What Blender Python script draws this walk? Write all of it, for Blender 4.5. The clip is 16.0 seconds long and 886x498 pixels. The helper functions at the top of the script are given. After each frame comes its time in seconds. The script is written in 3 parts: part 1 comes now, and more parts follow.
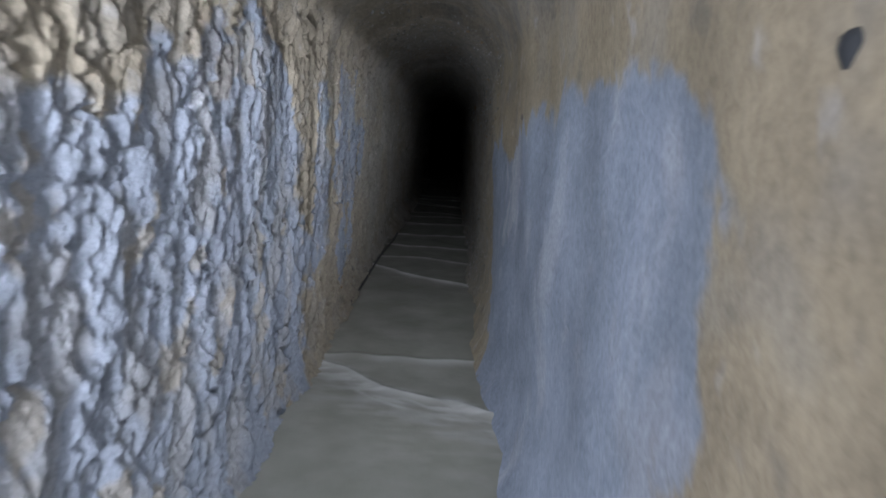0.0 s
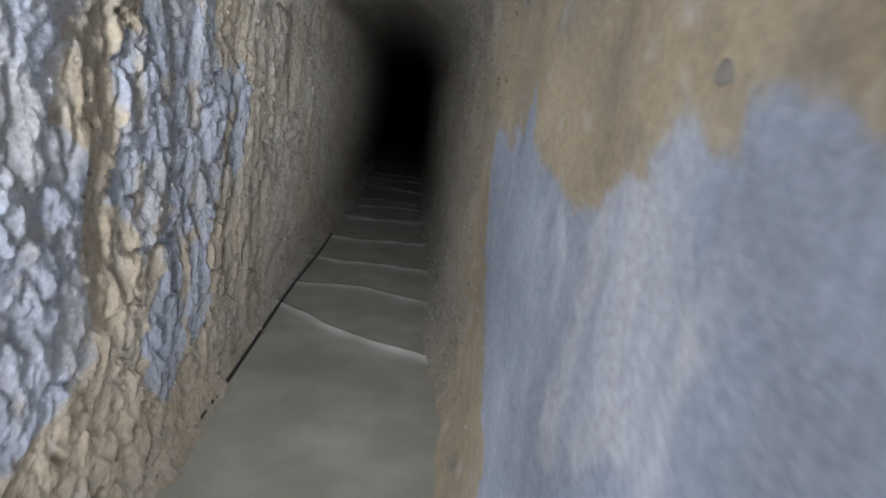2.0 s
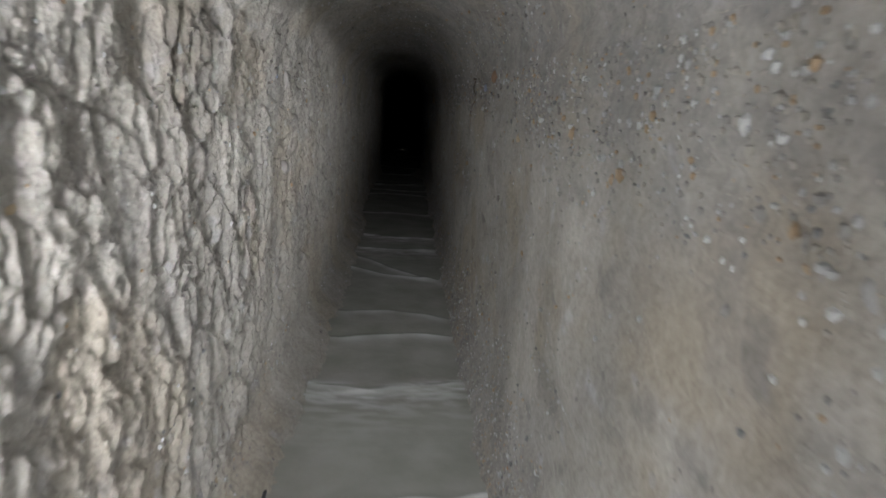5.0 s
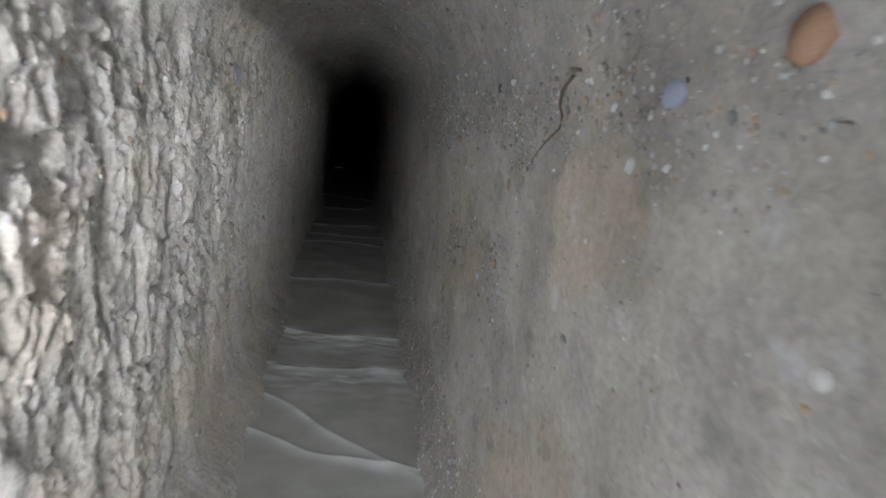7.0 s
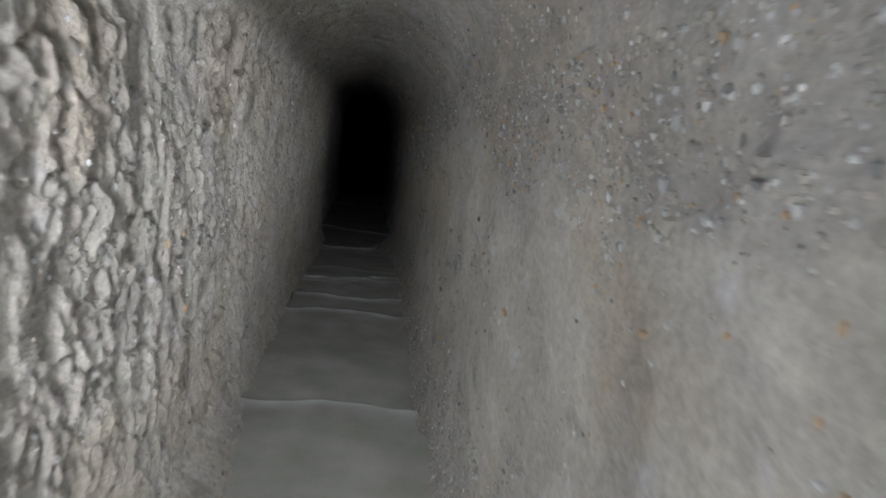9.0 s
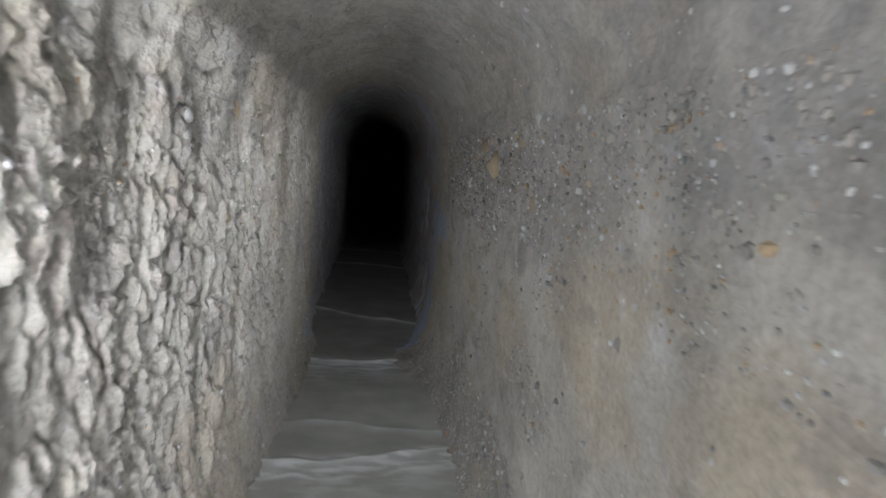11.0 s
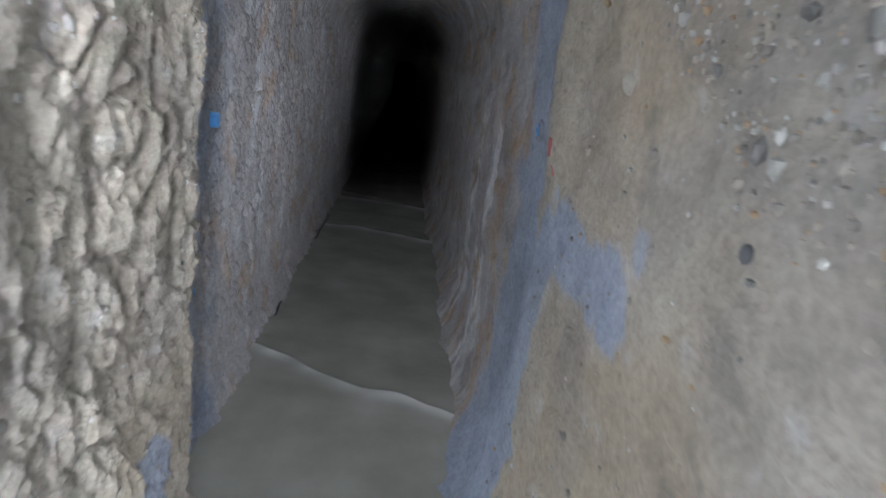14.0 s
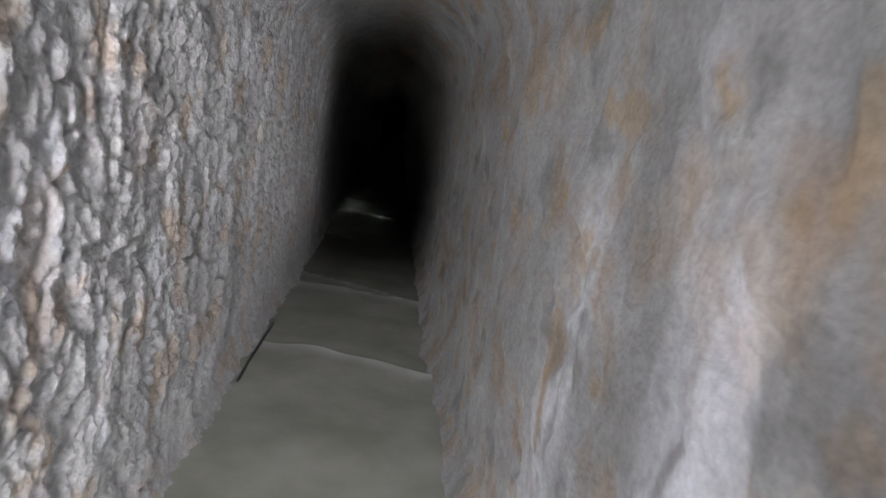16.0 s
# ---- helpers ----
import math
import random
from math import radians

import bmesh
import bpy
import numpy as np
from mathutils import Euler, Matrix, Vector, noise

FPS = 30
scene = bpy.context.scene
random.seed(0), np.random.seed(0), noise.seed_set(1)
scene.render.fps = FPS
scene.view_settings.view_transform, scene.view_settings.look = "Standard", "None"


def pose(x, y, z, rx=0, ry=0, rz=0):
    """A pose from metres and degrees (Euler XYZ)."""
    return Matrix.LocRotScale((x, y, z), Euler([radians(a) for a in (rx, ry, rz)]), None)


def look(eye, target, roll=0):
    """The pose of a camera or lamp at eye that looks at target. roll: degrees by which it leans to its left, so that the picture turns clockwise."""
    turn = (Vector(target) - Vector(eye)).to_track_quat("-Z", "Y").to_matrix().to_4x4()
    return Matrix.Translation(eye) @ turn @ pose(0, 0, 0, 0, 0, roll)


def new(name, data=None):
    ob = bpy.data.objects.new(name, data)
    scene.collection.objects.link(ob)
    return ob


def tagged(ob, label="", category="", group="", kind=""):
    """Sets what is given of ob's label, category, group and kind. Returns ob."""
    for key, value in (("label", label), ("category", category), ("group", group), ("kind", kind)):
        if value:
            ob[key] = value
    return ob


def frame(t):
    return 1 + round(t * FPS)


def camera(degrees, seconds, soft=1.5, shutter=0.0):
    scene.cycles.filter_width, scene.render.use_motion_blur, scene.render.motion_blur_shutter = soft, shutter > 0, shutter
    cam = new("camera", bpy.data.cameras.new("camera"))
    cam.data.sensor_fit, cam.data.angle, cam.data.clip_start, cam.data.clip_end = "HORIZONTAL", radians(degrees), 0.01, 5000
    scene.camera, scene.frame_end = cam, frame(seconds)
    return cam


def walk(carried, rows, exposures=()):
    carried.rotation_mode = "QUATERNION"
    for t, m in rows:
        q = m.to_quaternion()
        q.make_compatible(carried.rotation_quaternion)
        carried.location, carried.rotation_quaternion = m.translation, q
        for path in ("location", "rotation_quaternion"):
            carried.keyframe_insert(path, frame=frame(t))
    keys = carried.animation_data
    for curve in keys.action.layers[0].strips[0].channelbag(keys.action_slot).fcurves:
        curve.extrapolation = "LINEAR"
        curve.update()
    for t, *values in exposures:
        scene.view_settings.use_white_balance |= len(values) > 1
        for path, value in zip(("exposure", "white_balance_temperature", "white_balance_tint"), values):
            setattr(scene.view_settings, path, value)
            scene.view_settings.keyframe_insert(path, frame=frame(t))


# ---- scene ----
# ================= camera and walk =================
cam = camera(72.0, 16.0, 1.6, 0.25)
PATH = [
    (0, (0.199, 0.937, 1.225), (0.193, 2.900, 0.843), 3.5),
    (0.5, (0.182, 1.549, 1.214), (0.261, 3.526, 0.921), 5.2),
    (1, (0.119, 2.297, 1.189), (0.251, 4.256, 0.81), 5.3),
    (1.5, (0.136, 2.628, 1.228), (0.402, 4.534, 0.685), 7.1),
    (2, (0.208, 2.976, 1.244), (0.354, 4.912, 0.764), 7.4),
    (2.5, (0.168, 3.597, 1.219), (0.078, 5.549, 0.795), 8.1),
    (3, (0.116, 4.020, 1.246), (0.139, 5.953, 0.733), 7.2),
    (5.5, (0.05, 6.770, 1.425), (0.185, 8.716, 0.986), 3.3),
    (6, (-0.058, 7.434, 1.407), (0.068, 9.416, 1.173), 2.9),
    (6.5, (-0.033, 7.979, 1.444), (0.31, 9.920, 1.106), 2.4),
    (7, (0.058, 8.534, 1.422), (0.363, 10.468, 1.011), 5.7),
    (7.5, (0.011, 9.152, 1.386), (0.251, 11.113, 1.078), 2.5),
    (8, (0.028, 9.640, 1.37), (0.319, 11.584, 0.998), 5.4),
    (10.5, (0.169, 12.885, 1.383), (0.386, 14.840, 1.025), 4.6),
    (11, (0.052, 13.549, 1.404), (0.271, 15.516, 1.118), 3.8),
    (11.5, (0.065, 14.046, 1.384), (0.393, 15.988, 1.036), 5.0),
    (12, (0.119, 14.432, 1.39), (0.449, 16.366, 1.003), 5.9),
    (12.5, (0.074, 14.832, 1.378), (0.38, 16.778, 1.032), 9.9),
    (13, (0.024, 15.354, 1.352), (0.322, 17.268, 0.857), 9.5),
    (13.5, (0.068, 15.955, 1.309), (0.339, 17.869, 0.797), 6.0),
    (14, (0.085, 16.442, 1.315), (0.269, 18.360, 0.779), 8.0),
    (14.5, (0.014, 17.038, 1.297), (0.258, 18.989, 0.931), 6.5),
    (15, (0.044, 17.528, 1.315), (0.374, 19.452, 0.877), 6.4),
    (15.5, (0.05, 18.021, 1.355), (0.343, 19.950, 0.914), 10.9),
    (16, (0.096, 18.370, 1.296), (0.303, 20.317, 0.889), 8.9),
]
ROWS = [(t, look(eye, target, roll)) for t, eye, target, roll in PATH]

# A lamp carried past lights the gallery around the walker and leaves the depth black. Standing lamps along the gallery, each
# weaker than the one before, give that fall of light; the camera's exposure opens as the walk goes deeper.
FALL = 2.10           # metres in which the light falls to 1/e
BASE = -6.0           # stops at the mouth
DROP = 0.75           # stops by which the light falls off besides, where the walker has not yet come into the lined stretch

TRIM = {6.5: -0.40, 7: -0.1, 8: -0.1, 14.5: -0.15, 15: -0.1, 16: -0.3}    # stops by which the camera's own exposure wavers

KELVIN = {0: 6250, 0.5: 6550, 1: 6650, 1.5: 6750, 2: 6800, 2.5: 6750, 3: 6850, 5.5: 6600, 14: 6300, 14.5: 5980, 15: 6150, 15.5: 6550, 16: 6850}


def ease(a, b, x):
    f = min(max((x - a) / (b - a), 0.0), 1.0)
    return f * f * (3 - 2 * f)


walk(cam, ROWS, [(t, BASE + TRIM.get(t, 0.0) + (eye[1] / FALL) / math.log(2) + DROP * ease(16.0, 17.9, eye[1]), KELVIN.get(t, 6500), 10) for t, eye, target, roll in PATH])

# ================= light =================
world = bpy.data.worlds.new("world")
scene.world = world
world.use_nodes = True
world.node_tree.nodes["Background"].inputs[0].default_value = (0, 0, 0, 1)
world.node_tree.nodes["Background"].inputs[1].default_value = 0.0

LAMP = 1500.0


def lamp_row(step, x, z, aim, size, tall, gain):
    """Lamps at even steps along the gallery: where they hang, where they aim, how wide and tall the beam is."""
    for k in range(int(23.7 / step)):
        y = -0.6 + step * k
        data = bpy.data.lights.new("lamp", "SPOT")
        data.energy = LAMP * gain * math.exp(-y / FALL) * 2 ** (-DROP * ease(16.3, 17.4, y))
        data.spot_size, data.spot_blend, data.shadow_soft_size = radians(size), 1.0, 0.0
        data.color = (0.96, 1.0, 1.12)
        eye = Vector((x(y) if callable(x) else x, y, z))
        new("lamp", data).matrix_world = look(eye, eye + Vector(aim)) @ Matrix.Diagonal((1.0, tall, 1.0, 1.0))


def beside_left(y):
    """Close beside the picked face, so that the light rakes along it."""
    return -0.32 + 0.07 * ease(15.5, 17.6, y) * (y < 17.8)


lamp_row(0.55, 0.24, 1.20, (-1.0, 0.84, -0.50), 84, 2.4, 0.36)     # across to the picked face
lamp_row(0.50, beside_left, 1.30, (-1.0, 5.6, 0.05), 15.0, 9.0, 1.45)      # along the picked face, high and low
lamp_row(0.50, beside_left, 0.70, (-1.0, 5.6, 0.05), 15.0, 9.0, 0.85)
lamp_row(0.55, -0.18, 1.20, (1.0, 1.0, -0.25), 76, 3.2, 0.62)    # across to the smeared face
lamp_row(0.9, 0.0, 1.0, (0.0, 0.6, 1.0), 92, 1.0, 0.78)           # up to the roof
lamp_row(0.9, 0.0, 1.30, (0.0, 0.45, -1.0), 80, 1.0, 1.95)         # down to the water

# ================= noise fields =================
_tab = np.random.RandomState(7)
_perm = _tab.permutation(4096)
_grad = _tab.uniform(0, 2 * np.pi, 4096)


def _h(ix, iy, seed):
    return _perm[(_perm[(ix + 131 * seed) & 4095] + iy) & 4095]


def perlin(x, y, seed=0):
    """Gradient noise, about -0.7 to 0.7."""
    ix, iy = np.floor(x).astype(int), np.floor(y).astype(int)
    fx, fy = x - ix, y - iy
    u, v = fx * fx * fx * (fx * (fx * 6 - 15) + 10), fy * fy * fy * (fy * (fy * 6 - 15) + 10)

    def g(dx, dy):
        a = _grad[_h(ix + dx, iy + dy, seed)]
        return np.cos(a) * (fx - dx) + np.sin(a) * (fy - dy)

    return (g(0, 0) * (1 - u) + g(1, 0) * u) * (1 - v) + (g(0, 1) * (1 - u) + g(1, 1) * u) * v


def fbm(x, y, seed=0, octaves=4, gain=0.5):
    out, amp = 0, 1.0
    for k in range(octaves):
        out = out + amp * perlin(x * 2 ** k, y * 2 ** k, seed + k)
        amp *= gain
    return out


def worley(x, y, seed=0):
    """Distance to the nearest two cell points, a random number of the nearest cell and the way past its point along x."""
    ix, iy = np.floor(x).astype(int), np.floor(y).astype(int)
    f1, f2, cell, lean = np.full(x.shape, 9.0), np.full(x.shape, 9.0), np.zeros(x.shape), np.zeros(x.shape)
    for dx in (-1, 0, 1):
        for dy in (-1, 0, 1):
            h = _h(ix + dx, iy + dy, seed)
            px, py = ix + dx + (h % 64) / 64, iy + dy + (h // 64) / 64
            d = np.hypot(x - px, y - py)
            near = d < f1
            f2 = np.where(near, f1, np.minimum(f2, d))
            cell = np.where(near, ((h * 37) % 997) / 997, cell)
            lean = np.where(near, x - px, lean)
            f1 = np.where(near, d, f1)
    return f1, f2, cell, lean


def smooth(a, b, x):
    t = np.clip((x - a) / (b - a), 0, 1)
    return t * t * (3 - 2 * t)


def blob(y, z, y0, z0, ry, rz, seed, rough=0.45):
    """1 inside a ragged patch round (y0, z0), 0 outside."""
    d = np.hypot((y - y0) / ry, (z - z0) / rz) + rough * fbm(y * 4.0, z * 4.0, seed, 5, 0.55)
    return smooth(1.06, 0.94, d)


# ================= materials =================
def nodes_of(name):
    m = bpy.data.materials.new(name)
    m.use_nodes = True
    t = m.node_tree
    return m, t, t.nodes["Principled BSDF"], t.links.new


def clay_material(name, grain=1.0, rough=0.88, bump=0.5):
    """Wet clay: the tone attribute is its colour, with grain, small grit and fine relief."""
    m, t, b, link = nodes_of(name)
    tone = t.nodes.new("ShaderNodeAttribute")
    tone.attribute_name = "tone"
    co = t.nodes.new("ShaderNodeTexCoord")
    n1 = t.nodes.new("ShaderNodeTexNoise")
    n1.inputs["Scale"].default_value, n1.inputs["Detail"].default_value, n1.inputs["Roughness"].default_value = 55, 6, 0.65
    n2 = t.nodes.new("ShaderNodeTexNoise")
    n2.inputs["Scale"].default_value, n2.inputs["Detail"].default_value = 7, 5
    v = t.nodes.new("ShaderNodeTexVoronoi")
    v.inputs["Scale"].default_value = 90
    for n in (n1, n2, v):
        link(co.outputs["Object"], n.inputs["Vector"])
    r1 = t.nodes.new("ShaderNodeMapRange")
    r1.inputs["From Min"].default_value, r1.inputs["From Max"].default_value = 0.3, 0.7
    r1.inputs["To Min"].default_value, r1.inputs["To Max"].default_value = 1 - 0.30 * grain, 1 + 0.30 * grain
    link(n1.outputs["Fac"], r1.inputs["Value"])
    r2 = t.nodes.new("ShaderNodeMapRange")
    r2.inputs["From Min"].default_value, r2.inputs["From Max"].default_value = 0.3, 0.7
    r2.inputs["To Min"].default_value, r2.inputs["To Max"].default_value = 0.86, 1.14
    link(n2.outputs["Fac"], r2.inputs["Value"])
    mul = t.nodes.new("ShaderNodeMath")
    mul.operation = "MULTIPLY"
    link(r1.outputs[0], mul.inputs[0])
    link(r2.outputs[0], mul.inputs[1])
    mix = t.nodes.new("ShaderNodeMix")
    mix.data_type, mix.blend_type = "RGBA", "MULTIPLY"
    mix.inputs["Factor"].default_value = 1.0
    link(tone.outputs["Color"], mix.inputs["A"])
    link(mul.outputs[0], mix.inputs["B"])
    link(mix.outputs["Result"], b.inputs["Base Color"])
    bp = t.nodes.new("ShaderNodeBump")
    bp.inputs["Strength"].default_value, bp.inputs["Distance"].default_value = bump, 0.006
    add = t.nodes.new("ShaderNodeMath")
    link(n1.outputs["Fac"], add.inputs[0])
    link(v.outputs["Distance"], add.inputs[1])
    link(add.outputs[0], bp.inputs["Height"])
    link(bp.outputs["Normal"], b.inputs["Normal"])
    b.inputs["Roughness"].default_value = rough
    b.inputs["Specular IOR Level"].default_value = 0.35
    b.inputs["Diffuse Roughness"].default_value = 1.0
    return m


CLAY_ROUGH = clay_material("picked clay", 0.7, 0.85, 0.5)
CLAY_SMOOTH = clay_material("smeared clay", 0.7, 0.8, 0.4)
MUD = clay_material("mud bed", 1.0, 0.7, 0.5)


def water_material():
    m, t, b, link = nodes_of("muddy water")
    foam_glint = t.nodes.new("ShaderNodeAttribute")
    foam_glint.attribute_name = "foam_glint"
    co = t.nodes.new("ShaderNodeTexCoord")
    n = t.nodes.new("ShaderNodeTexNoise")
    n.inputs["Scale"].default_value, n.inputs["Detail"].default_value = 3.5, 4
    link(co.outputs["Object"], n.inputs["Vector"])
    ramp = t.nodes.new("ShaderNodeValToRGB")
    ramp.color_ramp.elements[0].position, ramp.color_ramp.elements[0].color = 0.35, (0.23, 0.23, 0.195, 1)
    ramp.color_ramp.elements[1].position, ramp.color_ramp.elements[1].color = 0.7, (0.30, 0.297, 0.265, 1)
    link(n.outputs["Fac"], ramp.inputs["Fac"])
    # the lamp's reflection on the crests, with some froth, mixed in as pale colour
    mix = t.nodes.new("ShaderNodeMix")
    mix.data_type = "RGBA"
    link(foam_glint.outputs["Fac"], mix.inputs["Factor"])
    link(ramp.outputs["Color"], mix.inputs["A"])
    mix.inputs["B"].default_value = (0.72, 0.72, 0.70, 1)
    link(mix.outputs["Result"], b.inputs["Base Color"])
    b.inputs["Roughness"].default_value = 0.16
    b.inputs["IOR"].default_value = 1.33
    n2 = t.nodes.new("ShaderNodeTexNoise")
    n2.inputs["Scale"].default_value, n2.inputs["Detail"].default_value = 22, 3
    link(co.outputs["Object"], n2.inputs["Vector"])
    bp = t.nodes.new("ShaderNodeBump")
    bp.inputs["Strength"].default_value, bp.inputs["Distance"].default_value = 0.25, 0.01
    link(n2.outputs["Fac"], bp.inputs["Height"])
    link(bp.outputs["Normal"], b.inputs["Normal"])
    return m


WATER = water_material()


def plain(name, color, rough=0.6, metal=0.0, vary=0.15, scale=30):
    m, t, b, link = nodes_of(name)
    co = t.nodes.new("ShaderNodeTexCoord")
    n = t.nodes.new("ShaderNodeTexNoise")
    n.inputs["Scale"].default_value, n.inputs["Detail"].default_value = scale, 5
    link(co.outputs["Object"], n.inputs["Vector"])
    info = t.nodes.new("ShaderNodeObjectInfo")
    ramp = t.nodes.new("ShaderNodeValToRGB")
    lo, hi = [c * (1 - vary) for c in color], [min(1, c * (1 + vary)) for c in color]
    ramp.color_ramp.elements[0].position, ramp.color_ramp.elements[0].color = 0.35, (*lo, 1)
    ramp.color_ramp.elements[1].position, ramp.color_ramp.elements[1].color = 0.65, (*hi, 1)
    link(n.outputs["Fac"], ramp.inputs["Fac"])
    hsv = t.nodes.new("ShaderNodeHueSaturation")
    rng = t.nodes.new("ShaderNodeMapRange")
    rng.inputs["To Min"].default_value, rng.inputs["To Max"].default_value = 1 - 1.6 * vary, 1 + 1.6 * vary
    link(info.outputs["Random"], rng.inputs["Value"])
    link(rng.outputs[0], hsv.inputs["Value"])
    link(ramp.outputs["Color"], hsv.inputs["Color"])
    link(hsv.outputs["Color"], b.inputs["Base Color"])
    bp = t.nodes.new("ShaderNodeBump")
    bp.inputs["Strength"].default_value, bp.inputs["Distance"].default_value = 0.2, 0.003
    link(n.outputs["Fac"], bp.inputs["Height"])
    link(bp.outputs["Normal"], b.inputs["Normal"])
    b.inputs["Roughness"].default_value, b.inputs["Metallic"].default_value = rough, metal
    return m


# ================= the gallery =================
Y0, Y1, Y2 = -3.0, 27.0, 60.0          # back end, end of the close stretch, far end
SPRING, RISE, FOOT = 1.55, 0.44, -0.35
STEP_L, STEP_R = 17.98, 18.12           # where the older lined stretch begins

TAN = np.array((0.257, 0.216, 0.153))
BEIGE = np.array((0.269, 0.252, 0.218))
GREY = np.array((0.207, 0.236, 0.288))
MAUVE = np.array((0.256, 0.249, 0.246))
RUST = np.array((0.26, 0.18, 0.115))
PALE = np.array((0.40, 0.40, 0.42))
STONE = np.array((0.19, 0.185, 0.175))


def half_left(y):
    x = 0.505 + 0.03 * perlin(y * 0.6, y * 0 + 0.5, 11) * smooth(26, 23, y) + 0.006 * np.maximum(y - 24, 0)
    return x - 0.085 * smooth(15.5, 17.7, y) * smooth(STEP_L + 0.015, STEP_L - 0.015, y) + 0.035 * smooth(STEP_L, STEP_L + 0.04, y)


def half_right(y):
    x = 0.505 + 0.03 * perlin(y * 0.6, y * 0 + 0.5, 12) * smooth(26, 23, y) + 0.006 * np.maximum(y - 24, 0)
    return x - 0.03 * smooth(16.5, 17.9, y) * (y < STEP_R)


def relief_left(y, s):
    """Depth of the picked face: plates that lap over one another towards the depth, with lumps, cracks and grit."""
    wy, ws = y + 0.040 * fbm(y * 7, s * 4.5, 21, 4), s + 0.060 * fbm(y * 6, s * 4, 24, 4)
    f1, f2, c, e = worley(wy / 0.135, ws / 0.155, 3)
    g1, g2, d, h = worley(wy / 0.058, ws / 0.066, 9)
    k1, k2, q, m = worley(wy / 0.022, ws / 0.030, 15)
    old = smooth(STEP_L - 0.02, STEP_L + 0.02, y)
    # flat flakes that stand proud at their far edge and break off there
    plate = 0.010 * (c - 0.5) + 0.022 * smooth(-0.55, 0.25, e)
    small = 0.008 * (d - 0.5) + 0.015 * smooth(-0.55, 0.3, h)
    chips = 0.004 * (q - 0.5) + 0.005 * smooth(-0.5, 0.3, m)
    broken = smooth(-0.25, 0.1, fbm(y * 3.5, s * 1.8, 37, 3))
    crack = -0.036 * smooth(0.12, 0.02, f2 - f1) * smooth(0.0, 0.18, e) * broken
    crack = crack - 0.020 * smooth(0.26, 0.04, g2 - g1) * smooth(0.0, 0.2, h) * smooth(-0.2, 0.15, fbm(y * 5, s * 2.5, 38, 3))
    flat = smooth(0.15, 0.45, fbm(y * 2.0, s * 2.0, 35, 2))
    plate, small = plate * (1 - 0.5 * flat), small * (1 - 0.5 * flat)
    body = 0.010 * fbm(y * 1.3, s * 1.2, 31, 3) + 0.003 * fbm(y * 24, s * 20, 33, 4, 0.65)
    far = 1 - 0.85 * smooth(22.8, 25.5, y)
    return (body + plate * (1 - 0.3 * old) + crack * (1 - 0.25 * old) + small + chips) * far


def stony_right(y, z):
    """1 where the right-hand face is gravel: a bed under the roof, pockets lower down, and the foot; 0 where it is smeared smooth."""
    n = fbm(y * 1.3, z * 1.8, 132, 4)
    brim = np.interp(y, (4.5, 6.0, 9.0, 10.5, 13.0, 14.8, 15.4, 16.6, 17.2, 17.6), (1.6, 1.42, 1.40, 1.25, 1.34, 1.38, 1.14, 1.10, 1.30, 1.62))
    bed = smooth(-0.05, 0.10, z - brim + 0.28 * n)
    foot = smooth(0.42, 0.16, z + 0.4 * n) * smooth(5.0, 6.2, y)
    pocket = 0.6 * smooth(0.14, 0.34, n) * smooth(5.2, 6.2, y) * smooth(16.8, 15.5, y)
    return np.maximum.reduce([bed, foot, pocket]) * smooth(17.95, 17.8, y)


def relief_right(y, s):
    """Depth of the smeared face: long soft undulations, gouges, pits and grit."""
    f1, f2, c, e = worley(y / 0.16 + 0.3 * fbm(y * 5, s * 5, 44, 2), s / 0.12, 5)
    g1, g2, d, h = worley(y / 0.05, s / 0.045, 6)
    old = smooth(STEP_R + 0.3, STEP_R + 0.45, y)
    deep = smooth(4.6, 5.6, y)
    pits = -0.008 * (d > 0.86) * smooth(0.4, 0.15, g1) + 0.006 * (d < 0.12) * smooth(0.45, 0.1, g1)
    gouge = -0.010 * smooth(0.30, 0.42, fbm(y * 3.2, s * 7, 47, 4)) * (1 - old)
    body = 0.045 * fbm(y * 1.1, s * 1.1, 41, 3) + (0.0015 + 0.0025 * deep) * fbm(y * 12, s * 12, 43, 4) + 0.008 * deep * fbm(y * 4, s * 4, 48, 3)
    plates = (0.012 * (c - 0.5) + 0.010 * np.clip(e, -0.6, 0.6)) * smooth(0.0, 0.2, f2 - f1)
    stony = stony_right(y, s + FOOT) * deep * (1 - old)
    g3, g4, k3, h3 = worley(y / 0.028, s / 0.024, 17)
    far = 1 - 0.85 * smooth(22.8, 25.5, y)
    body = body + stony * (0.012 * fbm(y * 15, s * 15, 49, 4, 0.6) + 0.009 * smooth(0.5, 0.1, g3) * (k3 - 0.3))
    return far * (body + plates * (0.35 + 0.4 * deep + 0.4 * old) + pits * (0.8 + 0.2 * deep) + gouge * (0.4 + 0.6 * deep) - 0.012 * old * np.abs(fbm(y * 7, s * 4, 46, 4)))


def mixin(col, other, k):
    return col * (1 - k[..., None]) + other * k[..., None]


